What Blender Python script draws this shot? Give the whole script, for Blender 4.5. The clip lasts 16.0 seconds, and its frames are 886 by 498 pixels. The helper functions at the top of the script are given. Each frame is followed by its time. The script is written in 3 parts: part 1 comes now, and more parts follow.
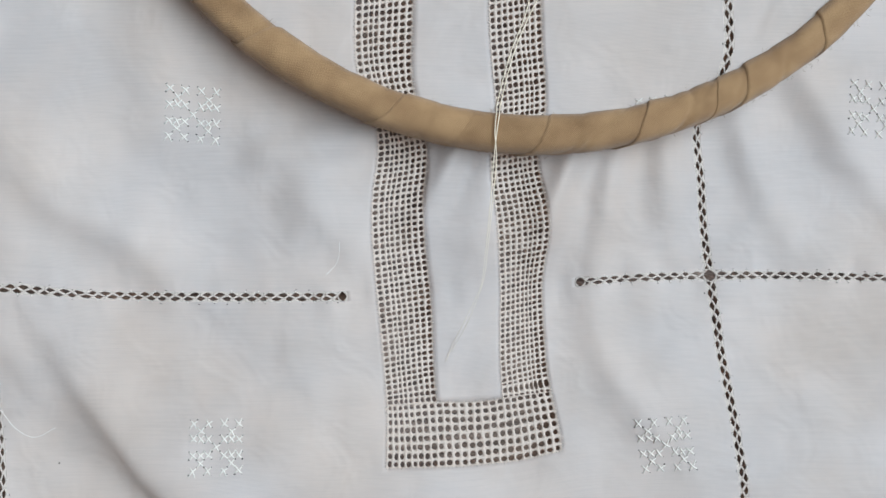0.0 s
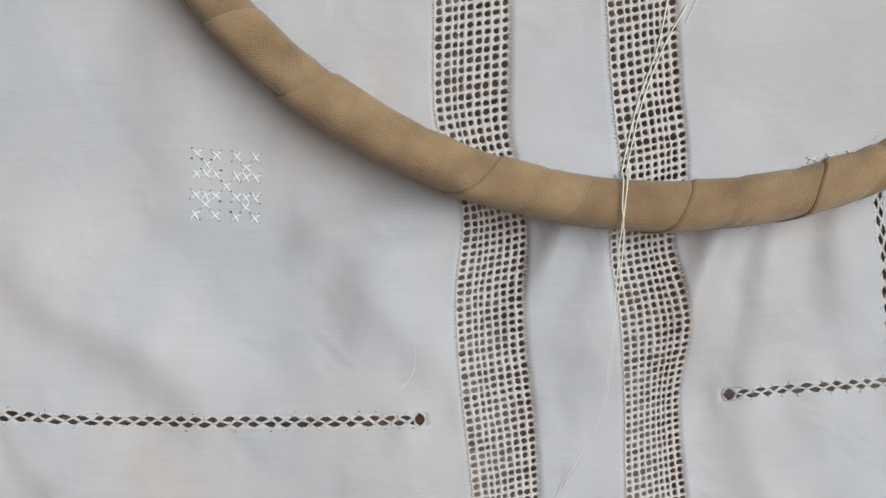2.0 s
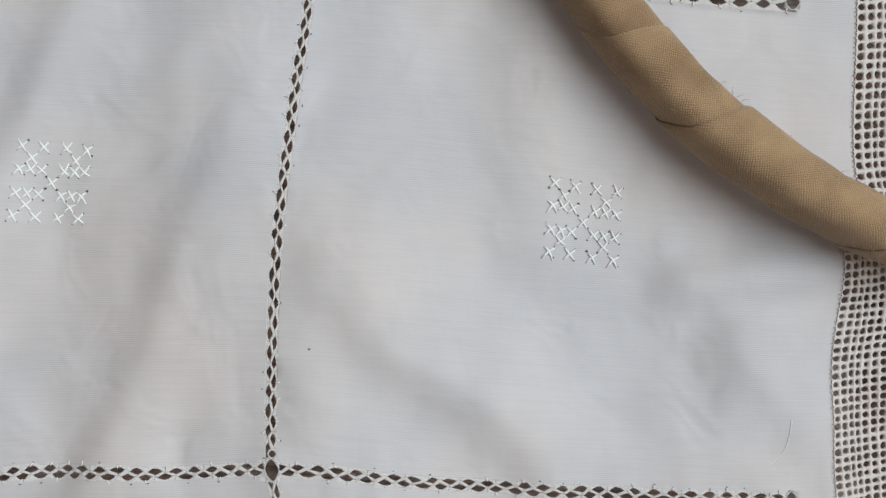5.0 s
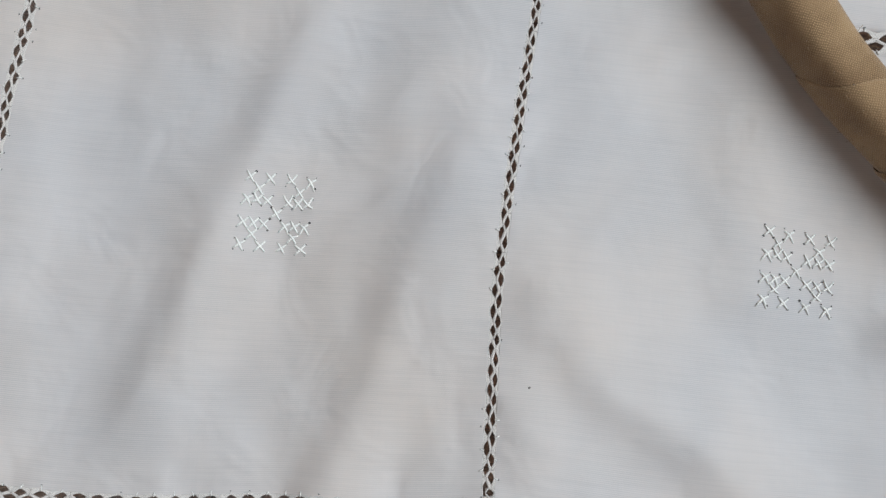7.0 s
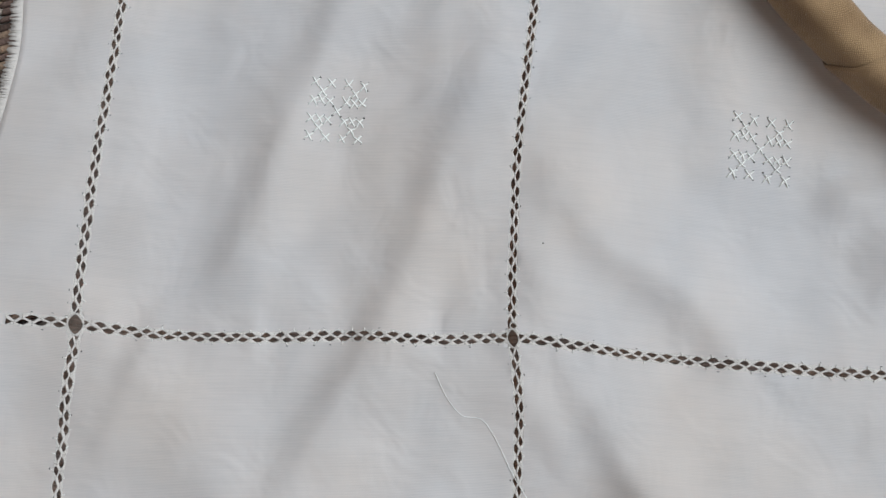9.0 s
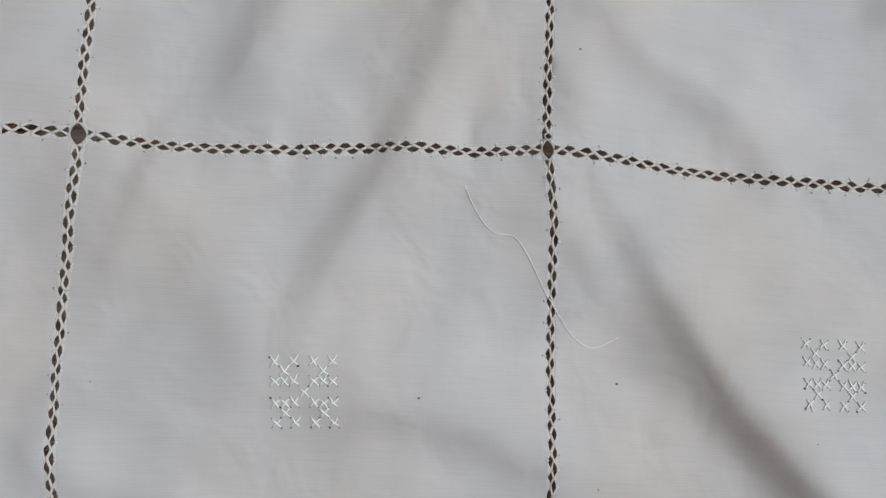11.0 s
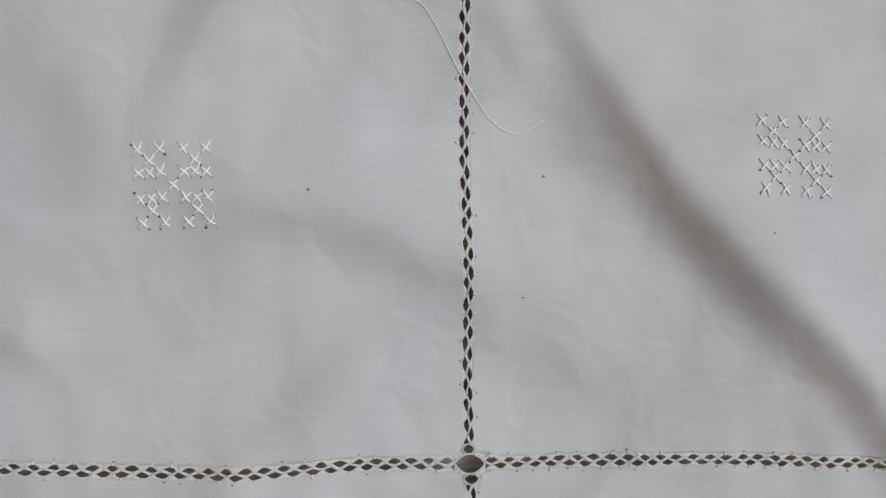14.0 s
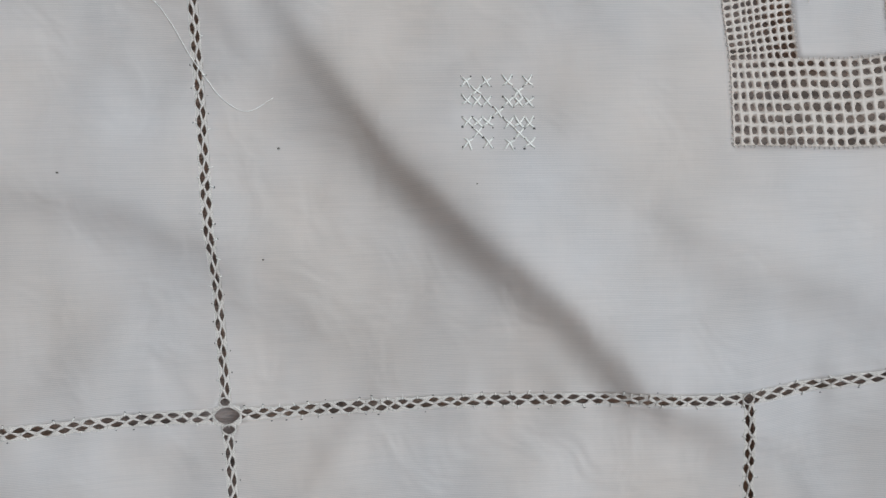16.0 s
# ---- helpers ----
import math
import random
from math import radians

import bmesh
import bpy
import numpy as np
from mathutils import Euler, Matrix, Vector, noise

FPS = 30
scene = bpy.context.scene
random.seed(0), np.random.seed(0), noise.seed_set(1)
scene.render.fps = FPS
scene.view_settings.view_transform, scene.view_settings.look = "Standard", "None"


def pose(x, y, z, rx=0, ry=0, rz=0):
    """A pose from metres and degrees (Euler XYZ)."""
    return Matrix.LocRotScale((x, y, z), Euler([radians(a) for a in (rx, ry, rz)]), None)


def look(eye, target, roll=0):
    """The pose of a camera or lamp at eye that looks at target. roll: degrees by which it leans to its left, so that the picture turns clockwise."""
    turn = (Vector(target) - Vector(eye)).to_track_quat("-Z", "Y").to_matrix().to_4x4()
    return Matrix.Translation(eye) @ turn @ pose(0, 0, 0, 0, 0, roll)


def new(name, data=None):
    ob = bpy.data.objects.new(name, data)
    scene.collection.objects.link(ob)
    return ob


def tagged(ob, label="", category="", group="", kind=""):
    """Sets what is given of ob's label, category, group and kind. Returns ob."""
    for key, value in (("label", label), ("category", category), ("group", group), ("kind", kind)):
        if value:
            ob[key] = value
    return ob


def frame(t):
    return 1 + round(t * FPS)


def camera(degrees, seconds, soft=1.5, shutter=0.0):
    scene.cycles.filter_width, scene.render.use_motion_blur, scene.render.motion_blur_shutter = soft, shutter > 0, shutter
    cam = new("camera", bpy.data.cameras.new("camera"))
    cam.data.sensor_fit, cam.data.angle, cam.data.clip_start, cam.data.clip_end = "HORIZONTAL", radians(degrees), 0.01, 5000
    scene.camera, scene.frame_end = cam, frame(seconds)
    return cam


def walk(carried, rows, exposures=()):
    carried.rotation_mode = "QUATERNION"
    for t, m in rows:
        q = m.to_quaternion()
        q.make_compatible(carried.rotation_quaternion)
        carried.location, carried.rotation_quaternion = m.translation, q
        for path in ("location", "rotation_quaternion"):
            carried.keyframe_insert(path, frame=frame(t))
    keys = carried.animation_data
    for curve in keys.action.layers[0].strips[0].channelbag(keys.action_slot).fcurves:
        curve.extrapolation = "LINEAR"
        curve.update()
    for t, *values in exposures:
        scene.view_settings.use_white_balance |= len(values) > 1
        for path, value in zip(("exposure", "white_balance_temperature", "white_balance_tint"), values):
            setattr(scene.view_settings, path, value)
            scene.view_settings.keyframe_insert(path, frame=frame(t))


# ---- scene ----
cam = camera(54.45, 16.0, soft=1.5)
# seconds, place in metres, turn in degrees
PATH = [
    (0.0, 0.06442, -0.04815, 0.27392, 1.04, -3.00, -0.34),
    (0.5, 0.06461, -0.03258, 0.25883, 2.23, -2.47, -1.95),
    (1.0, 0.06103, -0.02837, 0.24391, 2.68, -1.70, -1.22),
    (1.5, 0.05683, -0.02597, 0.22424, 2.65, -1.25, -1.79),
    (2.0, 0.05207, -0.02822, 0.21137, 3.05, -0.31, -1.08),
    (2.5, 0.04740, -0.02308, 0.20332, 2.32, 0.14, -1.49),
    (3.0, 0.02941, -0.02464, 0.19564, 3.63, -0.88, -0.57),
    (3.5, 0.01022, -0.02218, 0.19285, 4.73, -2.46, 0.00),
    (4.0, -0.00314, -0.01855, 0.19005, 4.28, -3.37, 0.26),
    (4.5, -0.02160, -0.01477, 0.18751, 2.91, -3.67, 0.96),
    (5.0, -0.04356, -0.02140, 0.18348, 4.02, -4.50, 2.43),
    (5.2, -0.05159, -0.02096, 0.18213, 3.87, -5.67, 2.54),
    (7.3, -0.08587, -0.02962, 0.18119, 8.24, -2.59, 5.10),
    (7.5, -0.08743, -0.02998, 0.18283, 7.43, -2.33, 5.30),
    (8.0, -0.08843, -0.03125, 0.19738, 5.64, -1.89, 5.25),
    (8.5, -0.08877, -0.03817, 0.21129, 6.52, -2.05, 4.17),
    (9.0, -0.08622, -0.05383, 0.22312, 5.35, -1.49, 3.62),
    (9.2, -0.08419, -0.06244, 0.22262, 5.33, -1.63, 3.51),
    (11.3, -0.09602, -0.09060, 0.20099, 1.84, -2.77, 3.59),
    (11.5, -0.09282, -0.08921, 0.19652, 1.05, -2.61, 3.52),
    (12.0, -0.09450, -0.10119, 0.18693, -0.20, -3.21, 4.58),
    (12.5, -0.09252, -0.10792, 0.18148, 0.29, -3.91, 3.70),
    (13.0, -0.09077, -0.10836, 0.17699, -1.64, -3.77, 3.21),
    (13.5, -0.08314, -0.12596, 0.17740, 1.72, -3.99, 2.52),
    (14.0, -0.07154, -0.12739, 0.17670, 0.45, -3.08, 2.35),
    (14.5, -0.05761, -0.13882, 0.17544, 0.69, -2.59, 2.19),
    (15.0, -0.04150, -0.13843, 0.17969, -0.21, -1.84, 1.18),
    (15.5, -0.01892, -0.14053, 0.18532, 1.42, -0.12, -0.08),
    (16.0, -0.00068, -0.14110, 0.19325, 2.27, 1.08, -1.04),
]
EXPOSURES = [(0.0, 0.08), (1.0, -0.03), (3.5, 0.0), (5.0, -0.02), (9.0, -0.07), (11.3, -0.26), (12.0, -0.33), (12.5, -0.28), (13.5, -0.28), (15.0, -0.31), (16.0, -0.22)]
walk(cam, [(t, pose(*row)) for t, *row in PATH], EXPOSURES)

# ---- light: a bright overcast day, softly from the east ----
SUN_AZ, SUN_EL = radians(14), radians(63)
world = bpy.data.worlds.new("sky")
scene.world = world
world.use_nodes = True
wn, wl = world.node_tree.nodes, world.node_tree.links
sky = wn.new("ShaderNodeTexSky")
sky.sky_type, sky.sun_disc = "NISHITA", False
sky.sun_elevation, sky.sun_rotation = SUN_EL, radians(90) - SUN_AZ
sky.air_density, sky.dust_density, sky.ozone_density = 1.0, 3.0, 1.0
veil = wn.new("ShaderNodeHueSaturation")  # cloud takes most of the blue out of the sky
veil.inputs["Saturation"].default_value = 0.1
wl.new(sky.outputs[0], veil.inputs["Color"])
warm = wn.new("ShaderNodeMix")  # and warm walls and cloths round about tint what they throw back
warm.data_type, warm.blend_type = "RGBA", "MULTIPLY"
warm.inputs[0].default_value, warm.inputs[7].default_value = 1.0, (1.0, 0.86, 0.74, 1)
wl.new(veil.outputs[0], warm.inputs[6])
wl.new(warm.outputs[2], wn["Background"].inputs[0])
wn["Background"].inputs[1].default_value = 0.061
sun = new("sun", bpy.data.lights.new("sun", "SUN"))
sun.data.energy, sun.data.angle, sun.data.color = 3.05, radians(46), (0.84, 0.982, 1.075)
sun_way = Vector((math.cos(SUN_AZ) * math.cos(SUN_EL), math.sin(SUN_AZ) * math.cos(SUN_EL), math.sin(SUN_EL)))
sun.matrix_world = look(sun_way * 3, (0, 0, 0))

CM = 0.01


# ---- materials ----
def material(name, rough=0.8):
    m = bpy.data.materials.new(name)
    m.use_nodes = True
    b = m.node_tree.nodes["Principled BSDF"]
    b.inputs["Roughness"].default_value = rough
    b.inputs["Specular IOR Level"].default_value = 0.25
    return m, m.node_tree.nodes, m.node_tree.links, b


def ramp(nodes, links, src, a, b, lo=0.3, hi=0.7):
    r = nodes.new("ShaderNodeValToRGB")
    r.color_ramp.elements[0].color, r.color_ramp.elements[1].color = (*a, 1), (*b, 1)
    r.color_ramp.elements[0].position, r.color_ramp.elements[1].position = lo, hi
    links.new(src, r.inputs[0])
    return r.outputs[0]


def tex(nodes, links, coord, kind, scale, **inputs):
    n = nodes.new(kind)
    n.inputs["Scale"].default_value = scale
    for key, value in inputs.items():
        n.inputs[key.replace("_", " ")].default_value = value
    links.new(coord, n.inputs["Vector"])
    return n


def mix(nodes, links, a, b, fac, how="MIX"):
    n = nodes.new("ShaderNodeMix")
    n.data_type, n.blend_type = "RGBA", how
    n.inputs[0].default_value = fac
    links.new(a, n.inputs[6])
    links.new(b, n.inputs[7])
    return n.outputs[2]


def add_bump(nodes, links, b, height, strength, distance):
    n = nodes.new("ShaderNodeBump")
    n.inputs["Strength"].default_value, n.inputs["Distance"].default_value = strength, distance
    links.new(height, n.inputs["Height"])
    links.new(n.outputs[0], b.inputs["Normal"])


def math_node(nodes, links, how, a, b):
    n = nodes.new("ShaderNodeMath")
    n.operation = how
    for slot, v in ((0, a), (1, b)):
        if isinstance(v, (int, float)):
            n.inputs[slot].default_value = v
        else:
            links.new(v, n.inputs[slot])
    return n.outputs[0]


def cotton(name, light, shade, see_through, weave):
    """White plain-weave cotton: fine weft lines, slubs, lit and shaded tones mottled into the colour, and some light
    that comes through.
    """
    m, n, l, b = material(name, 0.55)
    b.inputs["Specular IOR Level"].default_value = 0.5
    uv = n.new("ShaderNodeUVMap").outputs[0]
    # soft random patches paint a lit and a shaded tone into the base
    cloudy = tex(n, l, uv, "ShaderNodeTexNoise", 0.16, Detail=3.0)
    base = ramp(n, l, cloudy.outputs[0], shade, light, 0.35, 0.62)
    stretch = n.new("ShaderNodeMapping")
    stretch.inputs["Scale"].default_value = (0.35, 14.0, 1)
    l.new(uv, stretch.inputs[0])
    slub = tex(n, l, stretch.outputs[0], "ShaderNodeTexNoise", 1.6, Detail=4.0, Roughness=0.7)
    stretch2 = n.new("ShaderNodeMapping")
    stretch2.inputs["Scale"].default_value = (14.0, 0.4, 1)
    l.new(uv, stretch2.inputs[0])
    slub2 = tex(n, l, stretch2.outputs[0], "ShaderNodeTexNoise", 1.6, Detail=3.0, Roughness=0.7)
    lines = ramp(n, l, slub.outputs[0], (0.94, 0.94, 0.943), (1, 1, 1), 0.36, 0.56)
    lines2 = ramp(n, l, slub2.outputs[0], (0.988, 0.988, 0.988), (1, 1, 1), 0.36, 0.56)
    base = mix(n, l, base, lines, weave, "MULTIPLY")
    base = mix(n, l, base, lines2, weave, "MULTIPLY")
    weft = tex(n, l, uv, "ShaderNodeTexWave", 8.0, Distortion=0.6, Detail=1.0, Detail_Scale=0.4)
    weft.bands_direction = "Y"
    patchy = tex(n, l, uv, "ShaderNodeTexNoise", 0.35, Detail=2.0)
    seen = ramp(n, l, patchy.outputs[0], (0, 0, 0), (1, 1, 1), 0.38, 0.62)
    fine = math_node(n, l, "MULTIPLY", weft.outputs["Fac"], seen)
    thin_lines = ramp(n, l, fine, (1, 1, 1), (0.80, 0.80, 0.806), 0.0, 1.0)
    base = mix(n, l, base, thin_lines, weave, "MULTIPLY")
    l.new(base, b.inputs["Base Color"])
    both = math_node(n, l, "ADD", weft.outputs["Fac"], slub.outputs[0])
    add_bump(n, l, b, both, 0.2, 0.0001)
    crumple = tex(n, l, uv, "ShaderNodeTexNoise", 0.7, Detail=2.0, Roughness=0.5, Distortion=0.5)
    soft = n.new("ShaderNodeBump")  # the faint crumpling of washed cotton
    soft.inputs["Strength"].default_value, soft.inputs["Distance"].default_value = 0.6, 0.002
    l.new(crumple.outputs[0], soft.inputs["Height"])
    l.new(soft.outputs[0], n["Bump"].inputs["Normal"])
    b.inputs["Sheen Weight"].default_value = 0.05
    thin = n.new("ShaderNodeBsdfTranslucent")
    warmed = n.new("ShaderNodeMix")  # light that has passed through the cotton comes out warmer
    warmed.data_type, warmed.blend_type = "RGBA", "MULTIPLY"
    warmed.inputs[0].default_value, warmed.inputs[7].default_value = 1.0, (1.0, 0.75, 0.60, 1)
    l.new(base, warmed.inputs[6])
    l.new(warmed.outputs[2], thin.inputs[0])
    blend = n.new("ShaderNodeMixShader")
    blend.inputs[0].default_value = see_through
    l.new(b.outputs[0], blend.inputs[1])
    l.new(thin.outputs[0], blend.inputs[2])
    # the open weave lets a little of what lies beneath show through
    gaps = n.new("ShaderNodeBsdfTransparent")
    sheer = n.new("ShaderNodeMixShader")
    sheer.inputs[0].default_value = 0.09
    l.new(blend.outputs[0], sheer.inputs[1])
    l.new(gaps.outputs[0], sheer.inputs[2])
    l.new(sheer.outputs[0], n["Material Output"].inputs[0])
    return m


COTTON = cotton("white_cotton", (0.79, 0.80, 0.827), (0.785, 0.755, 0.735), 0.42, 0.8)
NET = cotton("net_cotton", (0.82, 0.755, 0.71), (0.75, 0.685, 0.635), 0.25, 0.2)


def thread_material(name, colour, dark, rough=0.55):
    m, n, l, b = material(name, rough)
    obj = n.new("ShaderNodeTexCoord").outputs["Object"]
    ply = tex(n, l, obj, "ShaderNodeTexWave", 900.0, Distortion=1.5)
    ply.bands_direction = "DIAGONAL"
    l.new(ramp(n, l, ply.outputs["Fac"], dark, colour, 0.1, 0.6), b.inputs["Base Color"])
    add_bump(n, l, b, ply.outputs["Fac"], 0.3, 0.0001)
    b.inputs["Sheen Weight"].default_value = 0.2
    return m


THREAD = thread_material("cream_thread", (0.57, 0.53, 0.505), (0.48, 0.445, 0.42))
SILK = thread_material("white_embroidery_thread", (0.765, 0.75, 0.72), (0.68, 0.665, 0.635), 0.5)
WISP = thread_material("white_sewing_thread", (0.88, 0.87, 0.85), (0.80, 0.79, 0.77))
GOLD = thread_material("pale_gold_thread", (0.86, 0.81, 0.70), (0.70, 0.63, 0.50), 0.45)


def wrap_material():
    """Tan cotton tape: a fine diagonal weave, patches of lighter and darker tan, each turn a little different."""
    m, n, l, b = material("tan_tape", 0.85)
    uv = n.new("ShaderNodeUVMap").outputs[0]
    patch = tex(n, l, uv, "ShaderNodeTexNoise", 0.9, Detail=4.0)
    base = ramp(n, l, patch.outputs[0], (0.265, 0.163, 0.085), (0.40, 0.263, 0.142), 0.3, 0.7)
    turned = n.new("ShaderNodeMapping")
    turned.inputs["Rotation"].default_value = (0, 0, radians(38))
    l.new(uv, turned.inputs[0])
    a = tex(n, l, turned.outputs[0], "ShaderNodeTexWave", 6.9, Distortion=4.0, Detail=2.0, Detail_Scale=1.5)
    c = tex(n, l, turned.outputs[0], "ShaderNodeTexWave", 6.9, Distortion=4.0, Detail=2.0, Detail_Scale=1.5)
    c.bands_direction = "Y"
    cloth = math_node(n, l, "MULTIPLY", a.outputs["Fac"], c.outputs["Fac"])
    weave = ramp(n, l, cloth, (0.66, 0.64, 0.62), (1.25, 1.25, 1.25), 0.0, 0.7)
    rubbed = tex(n, l, uv, "ShaderNodeTexNoise", 1.3, Detail=3.0)  # the weave shows in some places and is rubbed smooth in others
    worn = n.new("ShaderNodeMix")
    worn.data_type, worn.blend_type = "RGBA", "MULTIPLY"
    l.new(ramp(n, l, rubbed.outputs[0], (0.25, 0.25, 0.25), (1, 1, 1), 0.38, 0.6), worn.inputs[0])
    l.new(base, worn.inputs[6])
    l.new(weave, worn.inputs[7])
    base = worn.outputs[2]
    info = n.new("ShaderNodeObjectInfo")
    tone = ramp(n, l, info.outputs["Random"], (0.90, 0.89, 0.88), (1.06, 1.06, 1.06), 0, 1)
    base = mix(n, l, base, tone, 1.0, "MULTIPLY")
    l.new(base, b.inputs["Base Color"])
    add_bump(n, l, b, cloth, 0.6, 0.0002)
    b.inputs["Sheen Weight"].default_value = 0.25
    return m


TAPE = wrap_material()


def plain(name, colour, rough=0.8):
    m, n, l, b = material(name, rough)
    obj = n.new("ShaderNodeTexCoord").outputs["Object"]
    grain = tex(n, l, obj, "ShaderNodeTexNoise", 900.0, Detail=2.0)
    l.new(ramp(n, l, grain.outputs[0], tuple(c * 0.75 for c in colour), tuple(c * 1.15 for c in colour)), b.inputs["Base Color"])
    return m


# near-black paint for the shade inside needle holes, used on flat discs
HOLE_SHADE = plain("hole_shade", (0.09, 0.08, 0.075))
LINT = plain("dark_lint", (0.16, 0.14, 0.12))


def rug_material():
    m, n, l, b = material("brown_rug", 0.95)
    obj = n.new("ShaderNodeTexCoord").outputs["Object"]
    turned = n.new("ShaderNodeMapping")
    turned.inputs["Rotation"].default_value = (0, 0, radians(-28))
    turned.inputs["Scale"].default_value = (60, 330, 60)
    l.new(obj, turned.inputs[0])
    streak = tex(n, l, turned.outputs[0], "ShaderNodeTexNoise", 1.0, Detail=5.0, Roughness=0.7)
    wide = tex(n, l, obj, "ShaderNodeTexNoise", 45.0, Detail=2.0)
    base = ramp(n, l, streak.outputs[0], (0.16, 0.147, 0.142), (0.41, 0.368, 0.348), 0.36, 0.66)
    tint = ramp(n, l, wide.outputs[0], (0.9, 0.89, 0.91), (1.0, 0.94, 0.87), 0.4, 0.6)
    l.new(mix(n, l, base, tint, 1.0, "MULTIPLY"), b.inputs["Base Color"])
    add_bump(n, l, b, streak.outputs[0], 0.9, 0.0015)
    return m


RUG = rug_material()


# ---- the lie of the cloth, in centimetres ----
# Seam lines in the flat cloth
U_EDGE, U_LL, U_L, U_R, U_END = -19.85, -17.3, -6.0, 16.6, 31.0
V_TOP, V_H, V_LOW, V_END, V_FAR = 4.5, -5.6, -16.9, -29.0, 14.0
S1, S2 = (5.75, 7.45), (9.55, 11.25)
NET_IN, NET_LOW = -9.2, -11.15
U_CB = 6.3
HOOP, HOOP_R, HOOP_Z = (10.74, 12.74), 13.60, 1.32
HALF_W, HALF_H = 0.55, 0.74  # half the width and height of the bound ring, rounded oblong in section

# How far each seam strays from straight: place along it, shift across it
SHIFT_X = {
    U_EDGE: [(12, 0.2), (2.9, 0.08), (1.4, 0.1), (0.5, 0.0), (-0.6, -0.2), (-3, -0.6), (-8, -0.8), (-20, -0.8)],
    U_LL: [(14, 0.8), (4.2, 0.28), (2.8, 0.14), (0, -0.04), (-3, -0.12), (-5.8, -0.08), (-8, -0.17), (-10, -0.22), (-12.7, -0.16), (-16, 0.2), (-24, 0.5)],
    U_L: [(14, 0.3), (5, -0.02), (3, -0.19), (1, -0.34), (-1, -0.44), (-3, -0.41), (-5.5, -0.29), (-7, -0.04), (-9, 0.07), (-11, 0.18), (-13, 0.33), (-15, 0.43), (-17, 0.57), (-19.3, 0.75), (-26, 1.0)],
    S1[0]: [(12, -0.52), (3.2, -0.53), (1.0, -0.47), (-0.6, 0.05), (-2.5, -0.09), (-4.1, -0.09), (-5.7, 0.04), (-7.5, 0.2), (-9.3, 0.33), (-11.2, 0.3)],
    S1[1]: [(12, -0.5), (3.2, -0.5), (0.5, -0.5), (-1.1, -0.08), (-2.7, -0.19), (-4.5, -0.1), (-6.5, 0.08), (-8, 0.12), (-9.2, 0.21)],
    S2[0]: [(12, -0.32), (3.2, -0.33), (1.5, -0.27), (-0.1, -0.14), (-1.3, -0.18), (-2.0, -0.17), (-2.9, -0.05), (-4, 0.07), (-5.8, 0.17), (-7.5, 0.15), (-9.1, 0.22)],
    S2[1]: [(12, -0.43), (3.2, -0.44), (1.5, -0.4), (-0.2, -0.32), (-1.3, -0.38), (-3, -0.14), (-4.1, -0.03), (-5.4, -0.15), (-7.2, -0.09), (-8.7, 0.02), (-10.8, 0.41)],
    U_CB: [(-15, 0.08), (-16.9, 0.08), (-17.8, 0.12), (-19, 0.12), (-26, 0.1)],
    U_R: [(12, -0.07), (3.3, -0.07), (1.2, -0.04), (-0.5, -0.45), (-2.5, -0.28), (-4.2, -0.09), (-5.2, 0.06), (-6.7, 0.23), (-8.7, 0.48), (-10.6, 0.79), (-12.4, 1.0), (-26, 1.2)],
}
SHIFT_Y = {
    V_TOP: [(-19, 0), (0.7, 0.1), (2, 0.05), (4.3, 0.0), (11.7, 0.2), (13.5, 0.42), (16.6, 0.65), (25, 0.8)],
    V_H: [(-18.3, -0.17), (-17.3, -0.2), (-16.4, -0.27), (-15, -0.33), (-13, -0.26), (-11.8, -0.17), (-9.8, -0.02), (-7.8, 0), (-6.2, 0.14), (-5, 0.12), (-3, -0.08), (-1, -0.16), (1, -0.19), (4.7, -0.2), (12.3, 0.18), (14.4, 0.31), (16.6, 0.37), (19, 0.35), (22.4, 0.26)],
    NET_IN: [(7.6, 0), (8.7, 0), (9.7, 0.1)],
    NET_LOW: [(-12, 0), (6.05, -0.04), (8.1, -0.07), (9.9, 0.04), (11.6, 0.38)],
    V_LOW: [(-17.3, -0.5), (-12, -0.45), (-10.5, -0.4), (-8.7, -0.25), (-5.4, -0.12), (-3, 0.02), (0, 0.12), (2.5, 0.12), (4.5, 0.08), (6.3, 0.08), (7.3, 0.27), (8.2, 0.41), (9.3, 0.54), (18, 0.6)],
    V_END: [(-17, -0.4), (0, 0.1), (18, 0.5)],
}


def smooth_field(places, values):
    """A smooth surface over scattered places (multiquadrics about the mean)."""
    p, w = np.array(places, float), np.array(values, float)
    mean = w.mean()
    k = np.sqrt(((p[:, None] - p[None]) ** 2).sum(-1) + 0.5)
    c = np.linalg.solve(k + 0.02 * np.eye(len(p)), w - mean)
    return lambda u, v: float(np.sqrt((u - p[:, 0]) ** 2 + (v - p[:, 1]) ** 2 + 0.5) @ c + mean)


field_x = smooth_field([(u, v) for u, some in SHIFT_X.items() for v, _ in some], [d for some in SHIFT_X.values() for _, d in some])
field_y = smooth_field([(u, v) for v, some in SHIFT_Y.items() for u, _ in some], [d for some in SHIFT_Y.values() for _, d in some])


